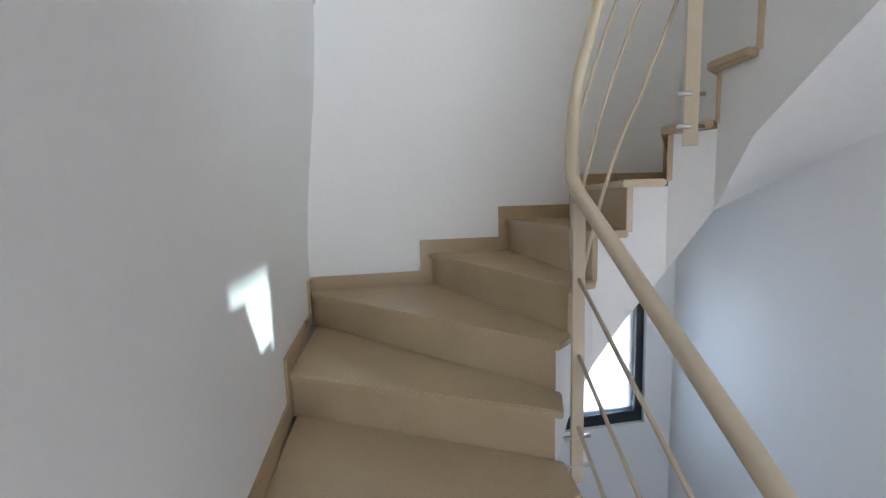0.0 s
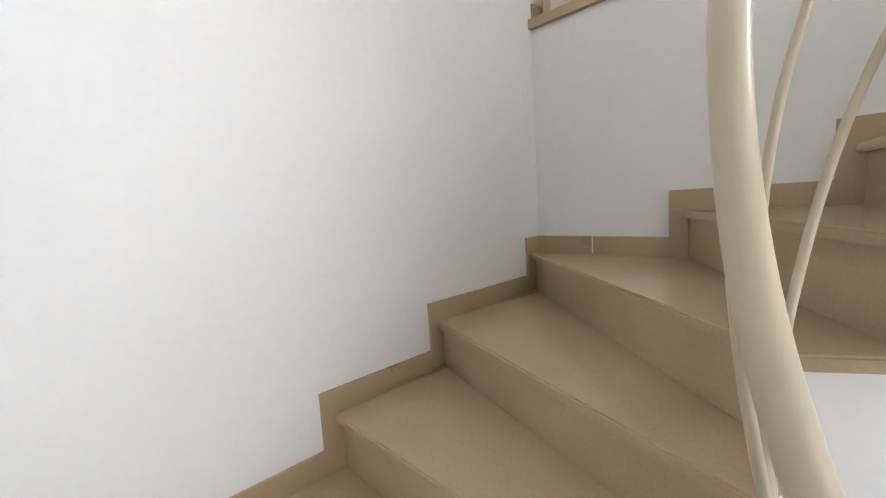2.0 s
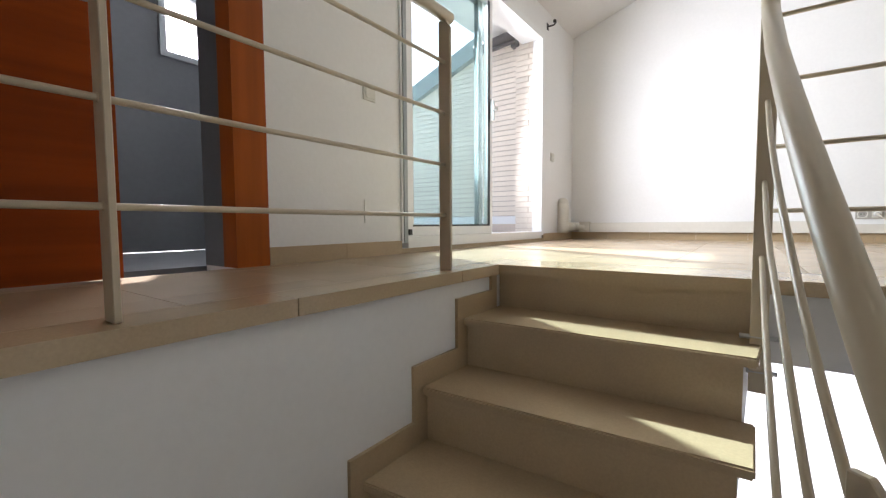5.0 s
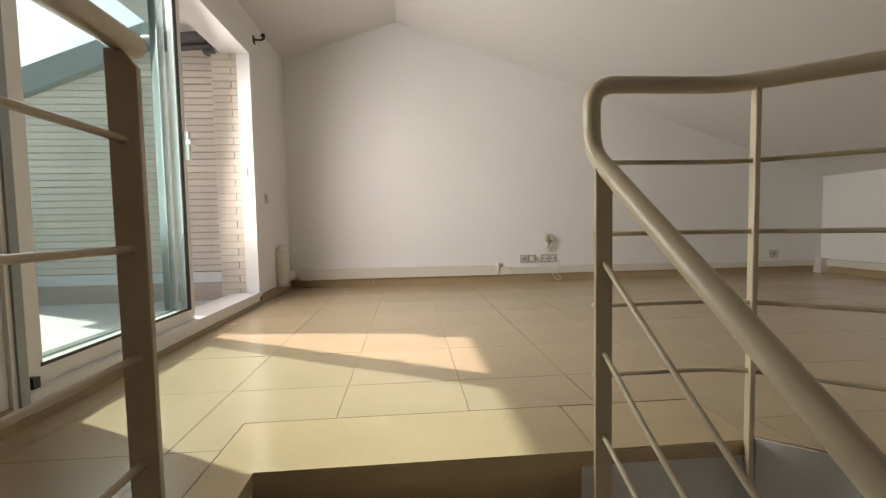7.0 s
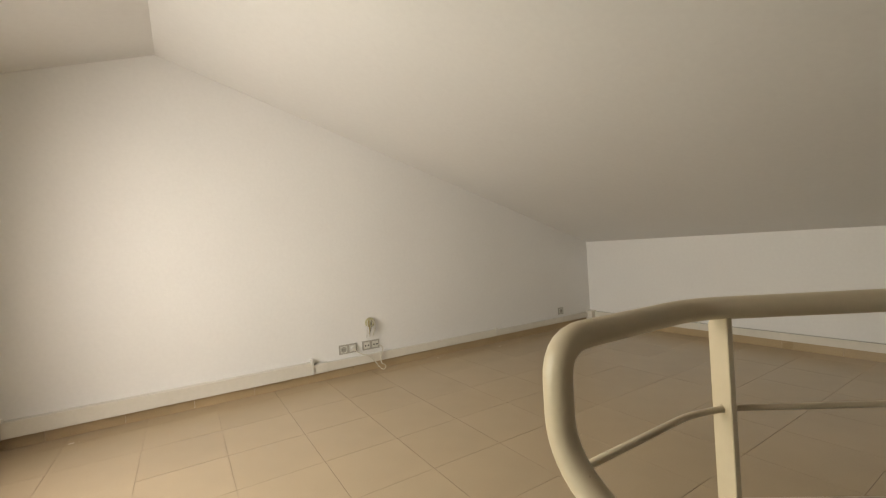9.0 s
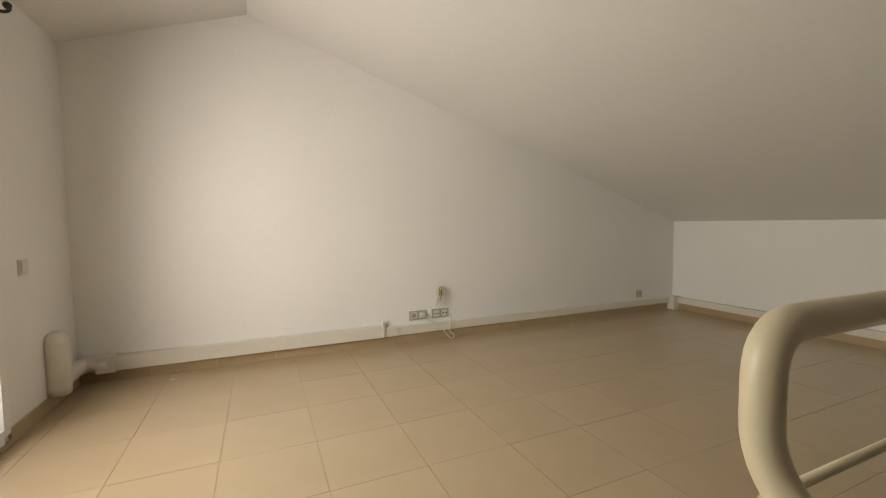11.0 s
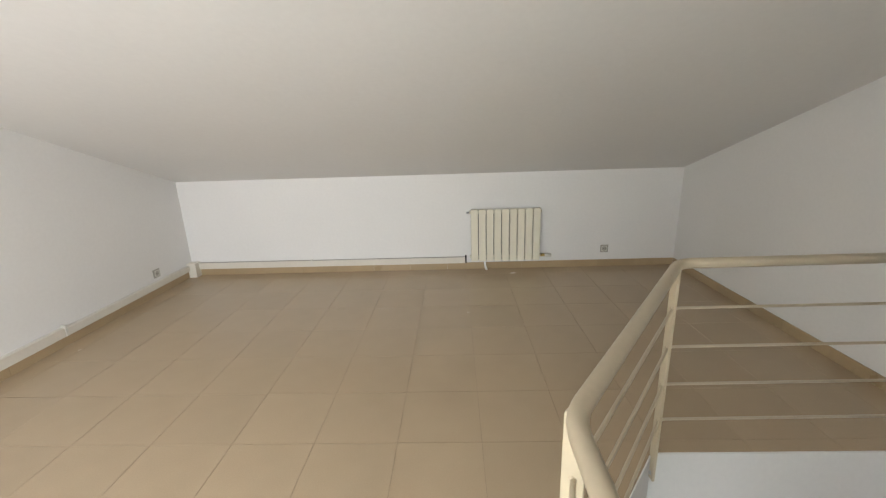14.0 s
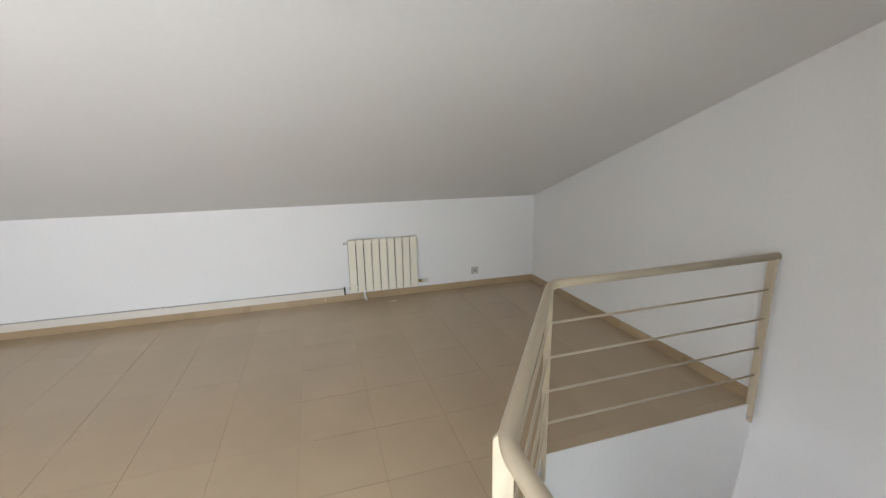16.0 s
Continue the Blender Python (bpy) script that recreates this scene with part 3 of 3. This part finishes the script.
base_run(WX + 0.012, SY, -0.004, SY, 2)
part("skirting_piece", boxes((WX, WX + 0.012, WIN[0], WIN[1], 0, 0.028)), STONE_EDGE, base)

trunk = thing("cable_trunking", "cream plastic cable trunking running above the skirting", "trunking")
g = 0.001
for x0, x1, h, d in ((-0.56, 1.325, 0.098, 0.048), (1.328, 1.46, 0.075, 0.044), (1.463, 3.36, 0.070, 0.034), (3.363, 4.90, 0.060, 0.034)):
    part("cover", bevel(boxes((x0, x1, NY - d, NY, 0.0765, 0.0765 + h)), 0.005), TRUNK, trunk)
    part("lip", boxes((x0, x1, NY - d * 0.7, NY - 0.001, 0.0765 + h, 0.0765 + h + 0.005)), PLATE, trunk)
part("end_cap", bevel(boxes((1.318, 1.335, NY - 0.056, NY, 0.078, 0.205)), 0.004), PLATE, trunk)
part("end_cap", bevel(boxes((3.352, 3.37, NY - 0.04, NY, 0.078, 0.165)), 0.003), PLATE, trunk)
part("corner_box", bevel(boxes((4.90, EX, NY - 0.10, NY, 0.0, 0.16)), 0.006), TRUNK, trunk)
for y0, y1, h in ((1.83, NY - 0.10, 0.068), (0.10, 1.825, 0.066)):
    part("cover", bevel(boxes((EX - 0.034, EX, y0, y1, 0.0765, 0.0765 + h)), 0.005), TRUNK, trunk)
    part("lip", boxes((EX - 0.026, EX - 0.001, y0, y1, 0.0765 + h, 0.0765 + h + 0.004)), WELL_GREY, trunk)
part("end_cap", bevel(boxes((EX - 0.037, EX, 1.82, 1.836, 0.08, 0.156)), 0.002), PLATE, trunk)
part("end_cap", bevel(boxes((EX - 0.037, EX, 0.085, 0.103, 0.08, 0.16)), 0.002), DARK, trunk)

duct = thing("pipe_cover", "white plastic pipe cover bending out of the wall corner", "pipe cover")
part("riser_cover", tube([(WX + 0.035, 2.83, 0.075), (WX + 0.036, 2.83, 0.12), (WX + 0.04, 2.83, 0.30), (WX + 0.038, 2.83, 0.385)], 0.062, 16), TRUNK, duct)
part("cap", joint_ball(WX + 0.038, 2.83, 0.385, 0.0625), TRUNK, duct)
part("elbow", tube(rounded([(WX + 0.03, 2.84, 0.135), (WX + 0.03, NY - 0.04, 0.135), (-0.60, NY - 0.04, 0.13)], 0.09, 6), 0.05, 14), TRUNK, duct)
part("collar", bevel(boxes((-0.66, -0.555, NY - 0.085, NY, 0.0765, 0.19)), 0.01), TRUNK, duct)


def wall_plate(name, label, cat, wall, u, z, modules, kinds):
    """A plate of one or two modules on the north (n), east (e) or west (w) wall."""
    at = {"n": (u, NY, z), "e": (EX, u, z), "w": (WX, u, z)}[wall]
    ob = thing(name, label, cat, at=at)
    ob.rotation_euler = (0, 0, {"n": 0, "e": -math.pi / 2, "w": math.pi / 2}[wall])
    w = 0.083 * modules
    part("plate", bevel(boxes((-w / 2, w / 2, -0.009, 0.0, -0.041, 0.041)), 0.004), PLATE if "switch" in kinds else PLATE_GREY, ob)
    for i, kind in enumerate(kinds):
        cx = -w / 2 + 0.083 * (i + 0.5)
        if kind != "switch":
            part("module", bevel(boxes((cx - 0.029, cx + 0.029, -0.0112, -0.0085, -0.029, 0.029)), 0.002, 1), PLATE, ob)
        if kind == "socket":
            part("well", tube([(cx, -0.0115, 0), (cx, -0.012, 0)], 0.026, 18), WELL_GREY, ob)
            part("ring", tube([(cx + 0.03 * math.cos(a), -0.012, 0.03 * math.sin(a)) for a in (k * math.pi / 9 for k in range(19))], 0.003, 6, False), PLATE, ob)
            for dx in (-0.0095, 0.0095):
                part("hole", tube([(cx + dx, -0.0125, 0), (cx + dx, -0.0135, 0)], 0.004, 8), DARK, ob)
        elif kind == "plug":
            part("plug", bevel(tube([(cx, -0.011, 0), (cx, -0.045, 0)], 0.021, 16), 0.004), PLATE, ob)
        elif kind == "aerial":
            for dx in (-0.015, 0.015):
                part("hole", tube([(cx + dx, -0.011, 0), (cx + dx, -0.016, 0)], 0.0065, 10), DARK, ob)
        elif kind == "switch":
            part("rocker", bevel(boxes((cx - 0.03, cx + 0.03, -0.016, -0.0112, -0.03, 0.03)), 0.003), PLATE, ob)
    return ob


wall_plate("wall_socket", "double white wall socket with one plug in it", "socket", "n", 1.66, 0.232, 2, ("socket", "plug"))
wall_plate("aerial_socket", "double white aerial and phone outlet plate", "socket", "n", 1.88, 0.232, 2, ("aerial", "aerial"))
wall_plate("wall_socket", "single white wall socket near the low wall", "socket", "n", 4.43, 0.215, 1, ("socket",))
wall_plate("wall_socket", "single white wall socket on the low wall", "socket", "e", -1.43, 0.20, 1, ("socket",))
wall_plate("light_switch", "white light switch beside the terrace door", "switch", "w", 2.60, 0.85, 1, ("switch",))
wall_plate("light_switch", "white light switch on the wall between the doors", "switch", "w", 0.03, 0.86, 1, ("switch",))
jb = thing("junction_box", "open cream junction box with loose wires hanging out", "junction box", at=(1.88, NY, 0.44))
part("box", bevel(tube([(0, 0, 0), (0, -0.03, 0)], 0.045, 18), 0.004), WIRE_BOX, jb)
rng = random.Random(4)
for i in range(6):
    x = -0.03 + 0.012 * i
    part("wire", tube(spline([(x, -0.03, 0.02), (x + rng.uniform(-0.02, 0.02), -0.06, 0.0), (x + rng.uniform(-0.02, 0.02), -0.055, -0.05), (x + rng.uniform(-0.025, 0.0), -0.03, rng.uniform(-0.14, -0.09))], 4), 0.004, 6),
         (PLATE, BRASS, CABLE, DARK, CABLE, PLATE)[i], jb)
cable = thing("loose_cable", "thin white cable drooping from the plug to the floor", "cable")
part("cord", tube(spline([(1.70, NY - 0.045, 0.232), (1.74, NY - 0.07, 0.19), (1.84, NY - 0.08, 0.14), (1.92, NY - 0.10, 0.03), (1.955, NY - 0.11, 0.012), (1.975, NY - 0.10, 0.04), (1.94, NY - 0.09, 0.07),
                          (1.955, NY - 0.06, 0.13), (1.985, NY - 0.03, 0.19), (1.95, NY - 0.014, 0.225)], 6), 0.0042, 7), CABLE, cable)

cover = thing("blank_cover_plate", "flush white blank cover plate low on the wall", "cover plate", at=(WX, 0.06, 0.24))
part("plate", bevel(boxes((0.0, 0.006, -0.075, 0.075, -0.06, 0.06)), 0.002, 1), PLASTER, cover)

# ---- radiator ----
rad = thing("radiator", "cream aluminium sectional radiator mounted on the low wall", "radiator", at=(EX, -0.335, 0.115))
for i in range(9):
    y = -0.3735 + 0.083 * i
    s = part("section", bevel(boxes((-0.105, -0.055, y + 0.005, y + 0.078, 0.0, 0.57)), 0.007), RADIATOR, rad)
    part("fin", boxes((-0.055, -0.035, y + 0.008, y + 0.075, 0.02, 0.55)), RAD_GAP_SHADE, s)
# dark sheet added behind the sections for the shade in their gaps
part("back", boxes((-0.06, -0.05, -0.37, 0.37, 0.012, 0.558)), RAD_GAP_SHADE, rad)
part("manifold", tube([(-0.065, -0.385, 0.535), (-0.065, 0.385, 0.535)], 0.016, 10), RADIATOR, rad)
part("manifold", tube([(-0.065, -0.385, 0.045), (-0.065, 0.385, 0.045)], 0.016, 10), RADIATOR, rad)
part("air_valve", tube([(-0.065, 0.38, 0.535), (-0.065, 0.415, 0.535)], 0.012, 10), STEEL, rad)
part("valve", tube([(-0.065, -0.385, 0.045), (-0.065, -0.455, 0.045)], 0.016, 10), BRASS, rad)
part("valve_cap", tube([(-0.065, -0.43, 0.045), (-0.065, -0.50, 0.04)], 0.021, 12), PLATE, rad)
part("pipe", tube(rounded([(-0.065, 0.22, 0.02), (-0.065, 0.22, -0.06), (-0.06, 0.20, -0.114)], 0.03, 4), 0.012, 8), WHITE_PVC, rad)
for y in (-0.2, 0.2):
    part("bracket", boxes((-0.055, 0.0, y - 0.01, y + 0.01, 0.42, 0.45)), RADIATOR, rad)

# curtain rod bracket above the terrace door
hook = thing("curtain_rod_bracket", "small black curtain rod bracket above the terrace door", "bracket", at=(WX, 2.46, 2.10))
part("plate", bevel(boxes((0.0, 0.006, -0.02, 0.02, -0.03, 0.03)), 0.003, 1), DARK, hook)
part("arm", tube(rounded([(0.0, 0, 0), (0.07, 0, 0), (0.085, 0, 0.02)], 0.02, 4), 0.008, 8), DARK, hook)
part("finial", joint_ball(0.085, -0.03, 0.02, 0.018), DARK, hook)

# ---- outside ----
structure("ground", boxes((-400, 400, -400, 400, -6.2, -6.0)), TERRACE, "pale ground far below the terrace", "ground")
structure("terrace_floor", boxes((-3.0, WX - 0.25, 0.1, 2.75, -0.3, 0.02)), TERRACE, "pale painted terrace floor", "floor")

# brick wall of the terrace and its pier, brick by brick
COURSE, BLEN, JOINT = 0.0538, 0.29, 0.007


def brick_wall(name, label, origin, along, length, height, depth, roof=None, BLEN=BLEN, JOINT=JOINT, bed=MORTAR):
    """A wall of long thin bricks from the origin along a direction on plan; roof(u) gives its top."""
    ob = thing(name, label, "wall", at=origin)
    ob["kind"] = "structure"
    ob.rotation_euler = (0, 0, along)
    tops = [(0, height), (length, height)] if roof is None else [(0, roof(0)), (length, roof(length))]
    core = slab_xz([(0.004, 0), (length - 0.004, 0), (length - 0.004, tops[1][1] - 0.004), (0.004, tops[0][1] - 0.004)], 0.008, depth)
    part("mortar", core, bed, ob)
    meshes = {}
    singles, rest = [], bmesh.new()
    row = 0
    z = 0.0
    while z < max(h for _, h in tops):
        u = -BLEN / 2 if row % 2 else 0.0
        while u < length:
            a, b = max(u, 0), min(u + BLEN - JOINT, length)
            if roof is not None:
                a = max(a, (z + COURSE - tops[0][1]) * length / (tops[1][1] - tops[0][1]))
            limit = height if roof is None else max(roof(a), roof(b))
            if b - a > 0.03 and z + COURSE - JOINT < limit:
                singles.append((a, b, z))
            u += BLEN
        row += 1
        z += COURSE
    for a, b, z in singles[:300]:
        key = round(b - a, 3)
        if key not in meshes:
            meshes[key] = mesh_of("brick", bevel(boxes((0, b - a, 0, 0.05, 0, COURSE - JOINT)), 0.003, 1), BRICK)
        br = new("brick", meshes[key])
        br.parent, br.location = ob, (a, rng.uniform(-0.0015, 0.0015), z)
    for a, b, z in singles[300:]:
        box(rest, a, b, rng.uniform(-0.0015, 0.0015), 0.05, z, z + COURSE - JOINT)
    if len(singles) > 300:
        tagged(part("brickwork", rest, BRICK, ob), kind="stuff")
    return ob


YW, TZ, PIER_X = 2.50, 0.02, -1.065
roof_line = lambda u: 1.535 + 0.39 * u
brick_wall("terrace_pier", "cream brick pier beside the terrace door", (PIER_X, 2.350, TZ), 0.0, WX - 0.09 - PIER_X, 2.12, 0.13)
wall_ob = brick_wall("terrace_wall", "cream brick side wall of the terrace with a sloping top", (-2.95, YW, TZ + 0.24), 0.0, 1.92, 3.0, 0.25, lambda u: roof_line(u) - TZ - 0.24, 4.0, 0.009, DARK_MORTAR)
part("plinth", bevel(boxes((0.0, 1.92, -0.02, 0.25, -0.09, -0.005)), 0.008, 1), WHITE_PVC, wall_ob, "white painted plinth")
part("skirting_piece", bevel(boxes((0.0, 1.92, -0.012, 0.25, -0.24, -0.092)), 0.004, 1), MORTAR, wall_ob, "sandy stone skirting")
cap = lambda u, up: roof_line(u) - TZ - 0.24 + up
part("coping", slab_xz([(-0.1, cap(-0.1, -0.055)), (1.92, cap(1.92, -0.055)), (1.92, cap(1.92, 0.14)), (-0.1, cap(-0.1, 0.14))], -0.07, 0.35), ROOF, wall_ob, "grey metal roof edge")
structure("terrace_lintel", boxes((-1.49, WX - 0.25, 0.21, 2.75, 2.14, 2.40)), WHITE_PVC, "white eave soffit above the terrace door", "eave")
structure("terrace_parapet", boxes((-3.05, -2.95, 0.1, 2.5, -0.3, 0.55)), WHITE_PVC, "low white terrace parapet", "parapet")
awn = thing("awning", "dark folded awning fixed under the eave", "awning", at=(-1.27, 2.32, 2.0))
part("cassette", tube([(-0.25, 0.0, 0.0), (0.23, 0.0, 0.05)], 0.055, 12), AWNING, awn)
part("arm", tube(rounded([(-0.25, -0.02, -0.03), (-0.05, -0.05, -0.06), (0.22, -0.02, -0.02)], 0.05, 4), 0.02, 8), AWNING, awn)
part("bracket", boxes((0.16, 0.24, 0.0, 0.07, -0.06, 0.10)), AWNING, awn)


# ---- floor tiles of the upper room ----
floor_ob = bpy.data.objects["floor"]
TX, TY, TP = 0.175, 1.355, 0.42


def clipped(poly, region):
    """A convex polygon cut by a convex region (counter-clockwise)."""
    for (ax, ay), (bx, by) in zip(region, region[1:] + region[:1]):
        side = lambda p: (bx - ax) * (p[1] - ay) - (by - ay) * (p[0] - ax)
        out = []
        for p, q in zip(poly, poly[1:] + poly[:1]):
            sp, sq = side(p), side(q)
            if sp >= 0:
                out.append(p)
            if (sp >= 0) != (sq >= 0):
                t = sp / (sp - sq)
                out.append((p[0] + t * (q[0] - p[0]), p[1] + t * (q[1] - p[1])))
        poly = out
        if len(poly) < 3:
            return []
    return poly


REGIONS = [[(WX, 0.25), (EX, 0.25), (EX, NY), (WX, NY)], [(WX, SY), (-0.103, SY), (-0.103, 0.25), (WX, 0.25)],
           [(1.348, 0.0), (2.2, -0.69), (2.2, 0.25), (1.348, 0.25)], [(2.2, SY), (EX, SY), (EX, 0.25), (2.2, 0.25)]]
part("grout", boxes((WX, EX, 0.249, NY, -0.042, -0.0025), (WX, -0.104, SY, 0.249, -0.042, -0.0025), (2.199, EX, SY, 0.249, -0.042, -0.0025)), GROUT, floor_ob)
part("grout", prism([(1.346, -0.004), (2.199, -0.695), (2.199, 0.249), (1.346, 0.249)], -0.042, -0.0025), GROUT, floor_ob)
whole = None
for i in range(-3, 13):
    for j in range(-10, 6):
        x0, y0 = TX + TP * i + 0.0011, TY + TP * j + 0.0011
        s = TP - 0.0022
        cell = [(x0, y0), (x0 + s, y0), (x0 + s, y0 + s), (x0, y0 + s)]
        polys = [p for p in (clipped(cell, r) for r in REGIONS) if p]
        polys = [p for p in polys if max(q[0] for q in p) - min(q[0] for q in p) > 0.004 and max(q[1] for q in p) - min(q[1] for q in p) > 0.004]
        if not polys:
            continue
        if len(polys) == 1 and len(polys[0]) == 4 and abs(polys[0][2][0] - polys[0][0][0] - s) < 1e-6 and abs(polys[0][2][1] - polys[0][0][1] - s) < 1e-6:
            if whole is None:
                whole = mesh_of("tile", bevel(boxes((0, s, 0, s, -0.042, 0)), 0.0015, 1), TILE)
            t_ = new("tile", whole)
            t_.parent, t_.location = floor_ob, (x0, y0, rng.uniform(-0.0004, 0.0004))
        else:
            bm = bmesh.new()
            for p in polys:
                prism(p, -0.042, 0, bm)
            part("tile", bm, TILE, floor_ob)
